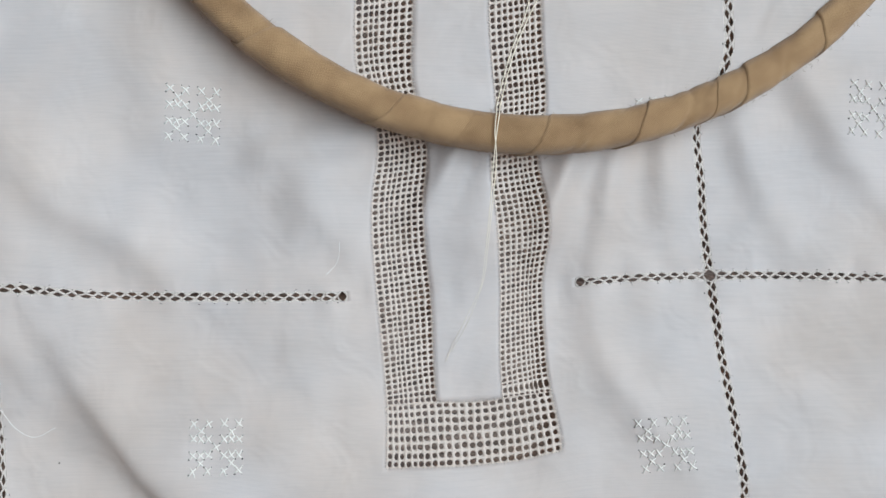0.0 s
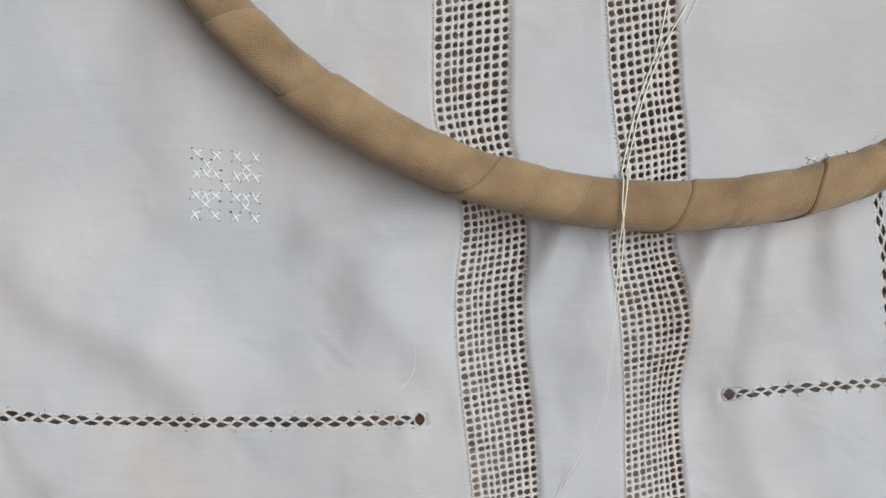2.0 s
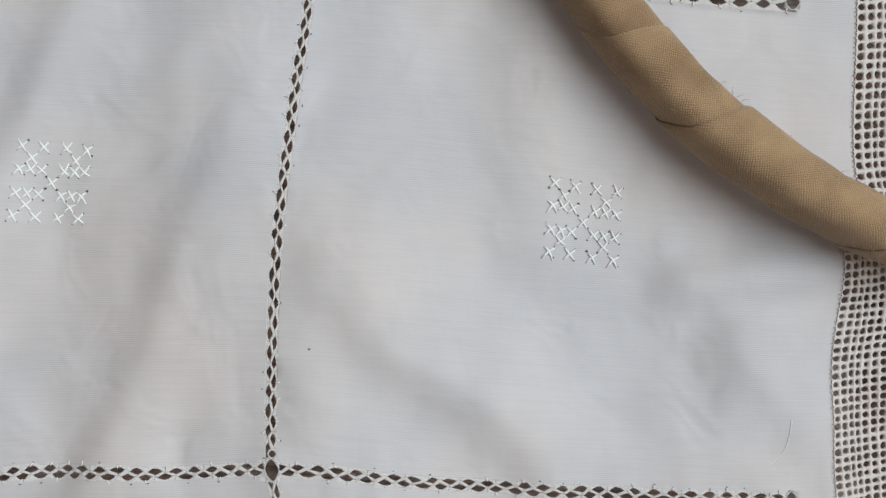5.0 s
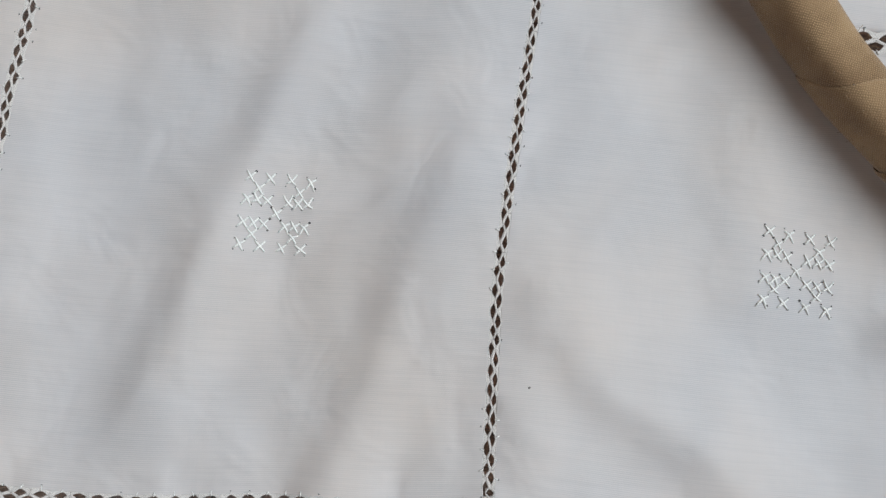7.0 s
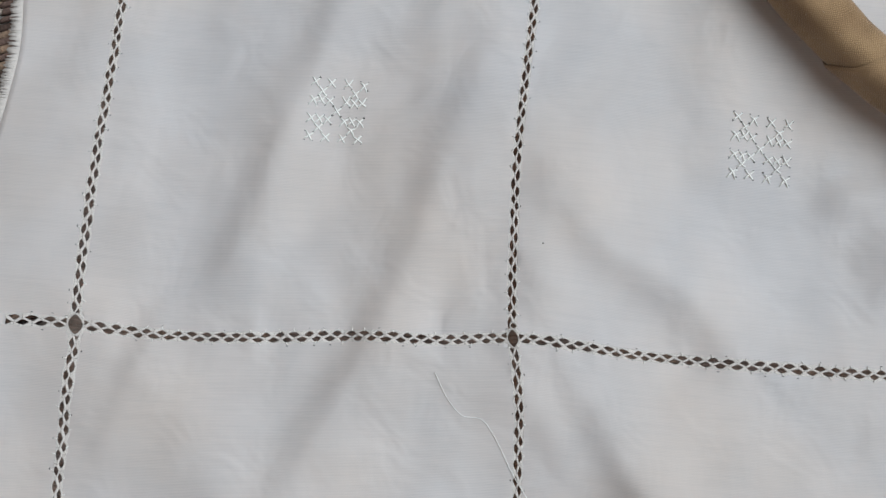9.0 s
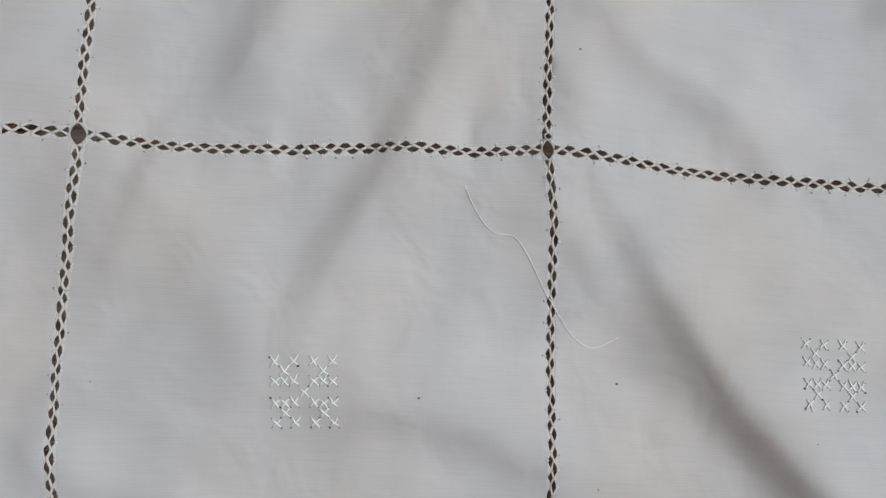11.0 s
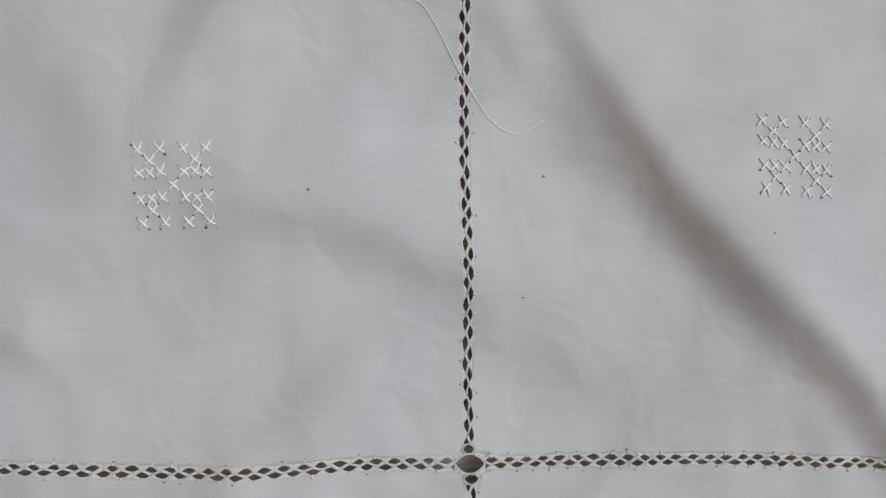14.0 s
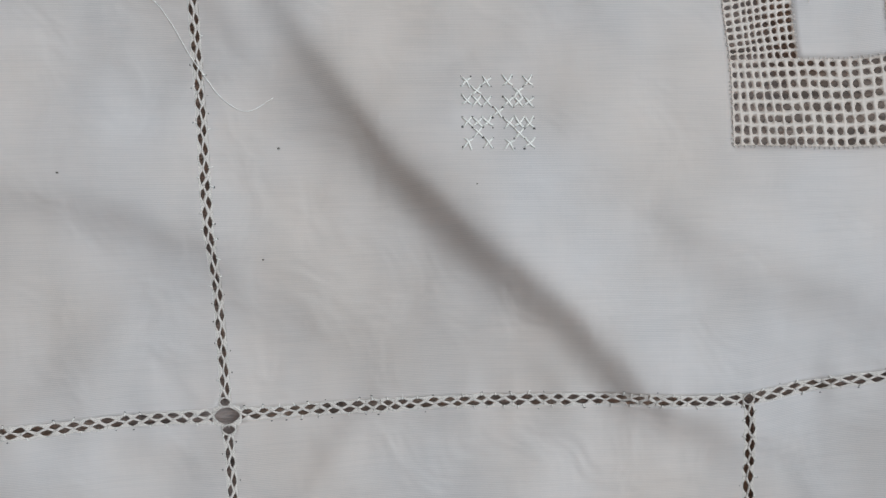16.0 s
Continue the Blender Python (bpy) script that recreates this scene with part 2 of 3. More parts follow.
# The broad rise and fall of the cloth: plan place, height
REST = smooth_field(
    [(-6.3, -5.4), (-5.6, -3), (-11.2, 0.2), (-17.4, -5.8), (0, 0), (5.8, -0.5), (7.6, -9.2), (4.7, -5.8), (12.4, -5.4), (16.9, -5.2),
     (15, -10.6), (16.2, -0.6), (0.9, -10.4), (-11.6, -11.5), (-5.5, -17), (6.5, -16.9), (-4.1, -11), (11.6, -10.8), (-22, 4), (26, 0), (0, -28), (-20, -24), (-6.2, 3), (-6.4, 0), (11.2, -3.5), (11.1, -5.9)],
    [0.45, 0.5, -0.1, 0.05, -0.1, 0.05, -0.05, 0.2, -0.45, -0.5, 0, -0.1, 0.25, 0, -0.4, -0.4, -0.3, 0, -0.3, -0.3, -0.3, -0.3, 0.45, 0.5, 0.4, -0.3])

# Folds: the ridge's way, height, width on the side to the left of the way, width on the right
FOLDS = [
    ([(-5.4, -4.8), (-4.15, -6.8), (-2.9, -8.9), (-1.25, -11.2), (0.5, -12.95), (2.55, -14.75), (4.1, -16.5), (6.2, -17.6)],
     (0.12, 0.30, 0.50, 0.76, 0.80, 0.70, 0.52, 0.2), 1.7, 0.56),
    ([(-10.8, 4.5), (-11.3, 2.6), (-12.2, 0.1), (-12.7, -1.8), (-13.3, -3.7), (-13.9, -5.3)], (0.22, 0.3, 0.32, 0.32, 0.27, 0.12), 1.2, 0.66),
    ([(-7.0, 2.6), (-8.0, -0.3), (-8.7, -2.9), (-9.4, -5.0), (-10.4, -7.0), (-11.1, -8.5), (-11.7, -10.2)], (0.15, 0.26, 0.3, 0.32, 0.4, 0.33, 0.1), 1.3, 0.66),
    ([(-15.2, -5.6), (-15.7, -7.0), (-16.3, -8.6)], (0.12, 0.2, 0.1), 0.9, 0.5),
    ([(-12.2, -11.7), (-10.4, -11.5), (-8.6, -11.7), (-7.0, -12.2), (-5.8, -12.9), (-4.4, -14.2)], (0.12, 0.28, 0.38, 0.4, 0.36, 0.15), 1.4, 0.75),
    ([(-17.6, -13.3), (-14.6, -14.6)], 0.25, 0.8, 0.6),
    ([(-5.2, -1.5), (-3.9, -2.8), (-1.8, -4.0), (-0.3, -5.5)], (0.2, 0.36, 0.4, 0.25), 1.3, 0.75),
    ([(-1.2, 4.6), (-1.0, 1.5), (-0.9, -0.4)], 0.25, 1.3, 1.0),
    ([(2.4, -1.3), (5.1, -0.9)], 0.25, 0.6, 0.5),
    ([(3.6, -2.6), (5.0, -4.2)], 0.22, 0.8, 0.7),
    ([(-6.0, -6.6), (-2.6, -10.6)], 0.15, 0.9, 0.6),
    ([(8.4, -1.0), (7.8, -2.2), (7.2, -3.2)], (0.55, 0.38, 0.15), 0.5, 0.4),
    ([(9.3, -1.6), (8.7, -3.8)], (0.2, 0.12), 0.6, 0.5),
    ([(12.1, -1.0), (11.6, -2.2), (11.2, -3.4)], (0.6, 0.42, 0.2), 0.5, 0.4),
    ([(13.4, -0.8), (13.2, -2.5), (12.9, -4.6)], (0.55, 0.42, 0.2), 0.65, 0.5),
    ([(15.0, -0.5), (15.1, -2.0), (15.5, -4.2)], (0.45, 0.36, 0.12), 0.7, 0.6),
    ([(17.4, 0.4), (18.0, -1.6), (19.4, -4.2)], (0.4, 0.3, 0.12), 0.8, 0.6),
    ([(19.6, 1.4), (21.0, -0.8), (23.0, -3.4)], (0.4, 0.32, 0.15), 0.9, 0.7),
    ([(12.7, -6.0), (13.2, -8.0), (14.4, -10.0)], 0.22, 0.8, 0.6),
    ([(-2.5, -17.5), (-4.0, -19.5)], 0.18, 0.6, 0.5),
    ([(-8.0, -15.6), (-10.5, -18.0)], 0.2, 0.9, 0.7),
    ([(5.5, -13.2), (9.5, -14.6)], 0.18, 1.0, 0.8),
]


def height(x, y):
    """Height of the cloth over its resting level at a place of the plan."""
    r = math.hypot(x - HOOP[0], y - HOOP[1]) - HOOP_R
    t = min(1.0, max(0.0, (r + 0.35) / 0.8))
    t = t * t * (3 - 2 * t)
    out = 0.0
    for way, rise, left, right in FOLDS:
        least, h, heights = 12.0, 0.0, rise if isinstance(rise, tuple) else (rise,) * len(way)
        for (ax, ay), (bx, by), h0, h1 in zip(way, way[1:], heights, heights[1:]):
            dx, dy = bx - ax, by - ay
            long = math.hypot(dx, dy)
            s = ((x - ax) * dx + (y - ay) * dy) / long
            side = ((x - ax) * -dy + (y - ay) * dx) / long
            past = max(0.0, -s, s - long)
            w = left if side > 0 else right
            e = (side / w) ** 2 + (past / (0.5 * (w + 0.9))) ** 2
            if e < least:
                least, h = e, h0 + (h1 - h0) * min(1.0, max(0.0, s / long))
        if least < 12:
            out += h * math.exp(-least)
    wave = 0.4 * noise.noise((x * 0.16, y * 0.13, 3.1)) + 0.15 * noise.noise((x * 0.42 + 7, y * 0.3, 9.0)) + 0.03 * noise.noise((x * 1.0, y * 0.8, 5.0))
    out += wave + REST(x, y) + 0.3 * math.exp(-max(0.0, r - 0.35) / 0.4)
    inside = 1.68 + 0.03 * noise.noise((x * 0.3, y * 0.3, 1.0))
    return inside * (1 - t) + out * t


def pucker(u, v):
    """Small ripples where the stitching of a seam draws the cloth up."""
    out = 0.0
    for at, across, along in ((U_LL, u, v), (U_L, u, v), (U_R, u, v), (V_H, v, u), (V_LOW, v, u)):
        d = abs(across - at)
        if d < 1.6:
            out += (0.1 * noise.noise((along * 1.15, at, d * 0.35)) + 0.035 * noise.noise((along * 2.9, at + 5, d * 0.3))) * math.exp(-(d / 0.75) ** 2)
    return out


def lie(u, v, up=0.0):
    """Where a point of the flat cloth lies in the world, in metres."""
    x, y = u + field_x(u, v), v + field_y(u, v)
    up += pucker(u, v)
    return Vector((x * CM, y * CM, (height(x, y) + up) * CM))


# ---- building helpers ----
def part(name, mesh, mat, parent=None, label=""):
    """Links a bmesh, or a finished mesh, as one mesh object under a thing or under a part."""
    if isinstance(mesh, bmesh.types.BMesh):
        data = bpy.data.meshes.new(name)
        mesh.to_mesh(data)
        mesh.free()
        for f in data.polygons:
            f.use_smooth = True
        mesh = data
    if not mesh.materials:
        mesh.materials.append(mat)
    ob = new(name, mesh)
    ob.parent = parent
    if label:
        ob["label"] = label
    return ob


def mesh_from(name, verts, faces, uvs=None):
    data = bpy.data.meshes.new(name)
    data.from_pydata(verts, [], faces)
    if uvs is not None:
        layer = data.uv_layers.new(name="UVMap")
        for loop in data.loops:
            layer.data[loop.index].uv = uvs[loop.vertex_index]
    data.polygons.foreach_set("use_smooth", [True] * len(data.polygons))
    data.update()
    return data


def add_tube(verts, faces, points, radius, sides=6):
    """Adds a closed round tube along points (metres) to lists of vertices and faces."""
    pts = [Vector(p) for p in points]
    base, up = len(verts), Vector((0, 0, 1))
    for i, p in enumerate(pts):
        way = (pts[min(i + 1, len(pts) - 1)] - pts[max(i - 1, 0)]).normalized()
        across = way.cross(up)
        across = across.normalized() if across.length > 1e-4 else Vector((1, 0, 0))
        over = across.cross(way)
        r = radius[i] if isinstance(radius, (list, tuple)) else radius
        for k in range(sides):
            a = 2 * math.pi * k / sides
            verts.append(p + (across * math.cos(a) + over * math.sin(a)) * r)
    for i in range(len(pts) - 1):
        for k in range(sides):
            a, b = base + i * sides + k, base + i * sides + (k + 1) % sides
            faces.append((a, b, b + sides, a + sides))
    faces.append(tuple(base + k for k in reversed(range(sides))))
    faces.append(tuple(base + (len(pts) - 1) * sides + k for k in range(sides)))


def tube_mesh(name, points, radius, sides=6):
    verts, faces = [], []
    add_tube(verts, faces, points, radius, sides)
    return mesh_from(name, verts, faces)


def glide(points, steps=8):
    """A smooth run of points through the given ones (Catmull-Rom)."""
    p = [Vector(q) for q in points]
    p = [p[0] * 2 - p[1], *p, p[-1] * 2 - p[-2]]
    out = []
    for a, b, c, d in zip(p, p[1:], p[2:], p[3:]):
        for k in range(steps):
            t = k / steps
            out.append(0.5 * (2 * b + (c - a) * t + (2 * a - 5 * b + 4 * c - d) * t * t + (3 * b - a - 3 * c + d) * t ** 3))
    return out + [p[-2]]


# ---- ground ----
def build_rug():
    n, half, low = 60, 1.6, -1.15 * CM
    verts, faces = [], []
    steps = [half * (abs(k) / n) ** 1.8 * (1 if k > 0 else -1) for k in range(-n, n + 1)]
    for y in steps:
        for x in steps:
            verts.append((x, y, low + 0.0008 * noise.noise((x * 60, y * 60, 0))))
    w = 2 * n + 1
    for j in range(w - 1):
        for i in range(w - 1):
            faces.append((j * w + i, j * w + i + 1, j * w + w + i + 1, j * w + w + i))
    ob = part("ground", mesh_from("ground", verts, faces), RUG)
    tagged(ob, "brown streaked woven rug under the white cloth", "rug", kind="structure")


build_rug()


def yarn_material():
    """Rag-rug yarn: brown, mauve-grey and beige strands, each a little different."""
    m, n, l, b = material("rug_yarn", 0.95)
    island = n.new("ShaderNodeNewGeometry").outputs["Random Per Island"]
    r = n.new("ShaderNodeValToRGB")
    r.color_ramp.interpolation = "CONSTANT"
    tones = [(0.0, (0.075, 0.05, 0.042)), (0.25, (0.15, 0.10, 0.085)), (0.45, (0.12, 0.095, 0.10)), (0.62, (0.26, 0.18, 0.13)), (0.8, (0.36, 0.30, 0.26))]
    while len(r.color_ramp.elements) < len(tones):
        r.color_ramp.elements.new(0.5)
    for e, (at, c) in zip(r.color_ramp.elements, tones):
        e.position, e.color = at, (*c, 1)
    l.new(island, r.inputs[0])
    obj = n.new("ShaderNodeTexCoord").outputs["Object"]
    fibre = tex(n, l, obj, "ShaderNodeTexNoise", 1500.0, Detail=3.0)
    worn = ramp(n, l, fibre.outputs[0], (0.6, 0.6, 0.6), (1.3, 1.28, 1.25))
    l.new(mix(n, l, r.outputs[0], worn, 1.0, "MULTIPLY"), b.inputs["Base Color"])
    add_bump(n, l, b, fibre.outputs[0], 0.7, 0.0006)
    return m


def build_yarn():
    """Slanting yarn floats of the rug beside the cloth, joined: too many to count."""
    rng = random.Random(31)
    verts, faces = [], []
    row = 0
    x = -26.0
    while x < -18.6:
        y = -14.0 + (row % 2) * 0.11
        while y < 17.0:
            cx, cy, half = x + rng.uniform(-0.04, 0.04), y + rng.uniform(-0.03, 0.03), rng.uniform(0.26, 0.36)
            rise = rng.uniform(0.32, 0.5) * half
            pts = [((cx + half * f) * CM, (cy + rise * f) * CM, (-1.1 + 0.13 * (1 - f * f)) * CM) for f in (-1, -0.4, 0.4, 1)]
            wide = rng.uniform(0.085, 0.12) * CM
            add_tube(verts, faces, pts, [wide * 0.45, wide, wide, wide * 0.45], 6)
            y += 0.22
        x += 0.5
        row += 1
    ob = part("rug_yarn", mesh_from("rug_yarn", verts, faces), yarn_material())
    tagged(ob, "brown, mauve and beige woven rug yarn beside the cloth", "rug yarn", kind="stuff")


build_yarn()

# ---- the embroidered cloth ----
cloth = new("embroidered_cloth")
tagged(cloth, "white cotton cloth with drawn-thread bands, net strips and cross-stitch squares", "cloth")


def under_cloth(name, data, mat, label="", parent=None):
    """A part of the cloth whose mesh is in world places."""
    ob = part(name, data, mat, parent or cloth, label)
    return ob


# Seams: direction, place across, from, to, half the width of the drawn gap, length of one stitch
SEAMS = [
    ("v", U_LL, V_END + 3, V_FAR, 0.115, 0.405), ("v", U_L, V_END + 3, V_FAR, 0.11, 0.41), ("v", U_R, V_END + 3, V_FAR, 0.13, 0.42),
    ("v", U_CB, V_END + 3, V_LOW, 0.115, 0.41),
    ("h", V_H, -18.75, 4.75, 0.135, 0.38), ("h", V_H, 12.42, U_END, 0.125, 0.38), ("h", V_LOW, U_LL, U_END, 0.125, 0.37),
    ("h", V_TOP, 0.2, 4.45, 0.19, 0.5), ("h", V_TOP, 11.85, U_END, 0.17, 0.46),
]
EYELETS = [(U_LL, V_H, 0.17, 0.25), (U_L, V_H, 0.14, 0.22), (U_R, V_H, 0.18, 0.19), (U_L, V_LOW, 0.3, 0.2), (U_LL, V_LOW, 0.2, 0.2),
           (4.65, V_H, 0.13, 0.15), (12.52, V_H, 0.14, 0.15), (4.35, V_TOP, 0.15, 0.15), (11.95, V_TOP, 0.13, 0.15), (U_CB, V_LOW, 0.12, 0.12), (U_R, V_TOP, 0.17, 0.17),
           (U_L - 0.02, V_LOW + 0.3, 0.12, 0.1), (U_L + 0.02, V_LOW - 0.31, 0.15, 0.11), (U_L + 0.03, V_H + 0.32, 0.08, 0.08), (U_LL, V_LOW - 0.32, 0.12, 0.1)]
NETS = [(S1[0], S1[1], NET_IN, V_FAR - 2), (S2[0], S2[1], NET_IN, V_FAR - 2), (S1[0], S2[1], NET_LOW, NET_IN)]


def openings():
    """The rectangles that are drawn out of the plain fabric."""
    out = []
    for way, at, a, b, gap, _ in SEAMS:
        out.append((at - gap, at + gap, a, b) if way == "v" else (a, b, at - gap, at + gap))
    out += [(u - a, u + a, v - b, v + b) for u, v, a, b in EYELETS]
    return out + NETS


def axis_lines(lo, hi, step, marks):
    """Grid lines from lo to hi no farther apart than step, with one at each mark."""
    marks = sorted({round(m, 4) for m in (*marks, lo, hi) if lo <= m <= hi})
    out = []
    for a, b in zip(marks, marks[1:]):
        n = max(1, math.ceil((b - a) / step))
        out += [a + (b - a) * k / n for k in range(n)]
    return out + [hi]


def build_fabric():
    holes = openings()
    us = axis_lines(U_EDGE, U_END, 0.19, [m for h in holes for m in h[:2]])
    vs = axis_lines(V_END, V_FAR, 0.19, [m for h in holes for m in h[2:]])
    keep, faces, verts, uvs = {}, [], [], []

    def vertex(i, j):
        if (i, j) not in keep:
            keep[i, j] = len(verts)
            verts.append(lie(us[i], vs[j]))
            uvs.append((us[i], vs[j]))
        return keep[i, j]

    for j in range(len(vs) - 1):
        for i in range(len(us) - 1):
            u, v = (us[i] + us[i + 1]) / 2, (vs[j] + vs[j + 1]) / 2
            if any(a < u < b and c < v < d for a, b, c, d in holes):
                continue
            faces.append((vertex(i, j), vertex(i + 1, j), vertex(i + 1, j + 1), vertex(i, j + 1)))
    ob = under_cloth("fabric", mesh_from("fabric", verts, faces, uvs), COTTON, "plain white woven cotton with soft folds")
    thick = ob.modifiers.new("thickness", "SOLIDIFY")
    thick.thickness, thick.offset = 0.00022, -1


build_fabric()


def build_net(name, col_at, row_at, label, slant=0.0, strain=None, torn=()):
    """A strip of drawn net: bars round uneven rounded holes, proud along their middles; strain draws the lattice
    askew, and torn holes are larger."""
    u0, u1, v0, v1 = col_at[0], col_at[-1], row_at[0], row_at[-1]
    rng = random.Random(int(u0 * 100) + len(row_at))
    cols, rows = len(col_at) - 1, len(row_at) - 1
    jit = {}

    def at(cuts, k):
        return cuts[k // 2] if k % 2 == 0 else (cuts[k // 2] + cuts[k // 2 + 1]) / 2

    def node(i, j):
        """A place on the half-step lattice of bar middles, a little off."""
        if (i, j) not in jit:
            edge_u, edge_v = i in (0, 2 * cols), j in (0, 2 * rows)
            u, v = at(col_at, i), at(row_at, j)
            du, dv = (u1 - u0) / cols, (v1 - v0) / rows
            su, sv = strain(u, v) if strain else (0, 0)
            jit[i, j] = (u + (0 if edge_u else su + rng.uniform(-0.13, 0.13) * du), v + (0 if edge_v else sv + rng.uniform(-0.13, 0.13) * dv))
        return jit[i, j]

    verts, faces, uvs, made = [], [], [], {}

    def vert(u, v, up):
        v += slant * (u - (u0 + u1) / 2) * min(1.0, (v - v0) / 0.6)
        verts.append(lie(u, v, up))
        uvs.append((u, v))
        return len(verts) - 1

    ring = [(0, 0), (1, 0), (2, 0), (2, 1), (2, 2), (1, 2), (0, 2), (0, 1)]
    for j in range(rows):
        row_open = rng.uniform(0.92, 1.05)
        for i in range(cols):
            outer = []
            for a, b in ring:
                key = (2 * i + a, 2 * j + b)
                if key not in made:
                    made[key] = vert(*node(*key), 0.035 if key[0] % 2 == 0 and key[1] % 2 == 0 else 0.02)
                outer.append(made[key])
            cu = sum(node(2 * i + a, 2 * j + b)[0] for a, b in ring) / 8 + rng.uniform(-0.006, 0.006)
            cv = sum(node(2 * i + a, 2 * j + b)[1] for a, b in ring) / 8 + rng.uniform(-0.006, 0.006)
            du, dv = col_at[i + 1] - col_at[i], row_at[j + 1] - row_at[j]
            wide = 1.2 if (i, j) in torn else 1.0
            ru = du * 0.38 * wide * row_open * rng.uniform(0.82, 1.12)
            rv = dv * 0.38 * wide * row_open * rng.uniform(0.82, 1.12)
            spin = rng.uniform(-0.4, 0.4)
            dents = [rng.uniform(0.86, 1.1) for _ in ring]
            rims = []
            for grow, up in ((1.0, 0.0), (1.12, -0.035)):
                rim = []
                for k, (a, b) in enumerate(ring):
                    ang = math.atan2(b - 1, a - 1) + spin
                    rim.append(vert(cu + grow * dents[k] * ru * math.cos(ang), cv + grow * dents[k] * rv * math.sin(ang), up))
                rims.append(rim)
            for k in range(8):
                n = (k + 1) % 8
                faces.append((outer[k], outer[n], rims[0][n], rims[0][k]))
                faces.append((rims[0][k], rims[0][n], rims[1][n], rims[1][k]))
    return under_cloth(name, mesh_from(name, verts, faces, uvs), NET, label)


PITCH = 0.1925


def spread(lo, hi, weights):
    """Cuts from lo to hi in the proportions of the weights."""
    total, out = sum(weights), [lo]
    for w in weights:
        out.append(out[-1] + (hi - lo) * w / total)
    return out


# the net lies slack below the hoop and is drawn tight within it
slack, tight = spread(NET_IN, 0.4, [1] * 53), spread(0.4, V_FAR - 2, [1] * 57)
UNEVEN = [1.1, 1.06, 0.78, 0.84, 1.0, 1.02, 0.98, 1.04, 0.96]
STRIP = "cream drawn-thread net strip with nine rows of holes"
build_net("net_strip", spread(*S1, UNEVEN), slack + tight[1:], STRIP, 0.11)
TORN = [0.62, 1.75, 0.75] + [1] * 51
build_net("net_strip", spread(*S2, UNEVEN[::-1]), spread(NET_IN, 0.4, TORN) + tight[1:], STRIP, 0.11, torn={(k, 1) for k in (5, 6, 7, 8)} | {(7, 2)})


def corner_strain(u, v):
    """The turned corners pull the cross strip's lattice out towards them."""
    f = max(0.0, 1 - (u - S1[0]) / 1.9)
    g = max(0.0, 1 - (S2[1] - u) / 1.9)
    h = (v - NET_LOW) / (NET_IN - NET_LOW)
    return 0.16 * f * math.sin(math.pi * min(1, f)) * (1 - h) - 0.05 * g, -0.10 * f * (1 - f) + 0.06 * g * h


build_net("net_strip", spread(S1[0], S2[1], [0.72, 0.74, 0.8, 0.86, 0.9, 0.95] + [1.05] * 17 + [0.92]), spread(NET_LOW, NET_IN, [1, 1.08, 1.1, 1.1, 1.06, 1.0, 0.95, 0.8]),
          "cream net cross strip closing the lower end", 0.0, corner_strain)


# ---- drawn seams: hemmed edges, a zigzag of thread bars, eyelets where they meet ----
def bar_mesh(way, rng):
    """One bar of gathered threads that swings across the drawn gap from the hole on one side to the hole on the other,
    with the drawn-in cloth edge round both; in units of half a stitch by one gap. Each hole is a leaning diamond."""
    def profile():
        wide, tip, p, q = rng.uniform(0.64, 0.80), rng.uniform(0.12, 0.32), rng.uniform(0.9, 1.7), rng.uniform(1.2, 2.6)

        def hole(d):
            f = min(1.0, d / wide)
            return (tip + 0.02) * f ** p - 0.02, 0.46 - (0.46 - tip) * f ** q
        return hole

    above, below = profile(), profile()
    verts, faces, cols = [], [], 13
    for k in range(cols):
        x = -0.5 + k / (cols - 1)
        u0, u1 = above(x + 0.5)
        l0, l1 = (-v for v in reversed(below(0.5 - x)))
        thick = 0.3 + 0.1 * math.sin(6.28 * (x + 0.5))
        for y, z in ((rng.uniform(-0.66, -0.54), -0.2), (l0 - 0.02, 0.10), (l0, -0.05), (l1, -0.12), (l1 * 0.6 + u0 * 0.4, thick), (l1 * 0.35 + u0 * 0.65, thick), (u0, -0.12), (u1, -0.05), (u1 + 0.02, 0.10), (rng.uniform(0.54, 0.66), -0.2)):
            verts.append((x, way * y, z))
    for k in range(cols - 1):
        for j in (0, 1, 3, 4, 5, 7, 8):
            a, b = k * 10 + j, k * 10 + 10 + j
            faces.append((a, b, b + 1, a + 1) if way > 0 else (a, a + 1, b + 1, b))
    data = mesh_from("thread_bar", verts, faces)
    data.materials.append(THREAD)
    return data


bar_rng = random.Random(17)
BARS = {way: [bar_mesh(way, bar_rng) for _ in range(9)] for way in (1, -1)}


def bar_pose(a, b, low, high):
    """The pose of a bar: x from a to b along the seam, y from low to high across it."""
    x, y = b - a, high - low
    z = x.cross(y).normalized() * 0.0009
    return Matrix.Translation((a + b + low + high) / 4) @ Matrix((x, y, z)).transposed().to_4x4()


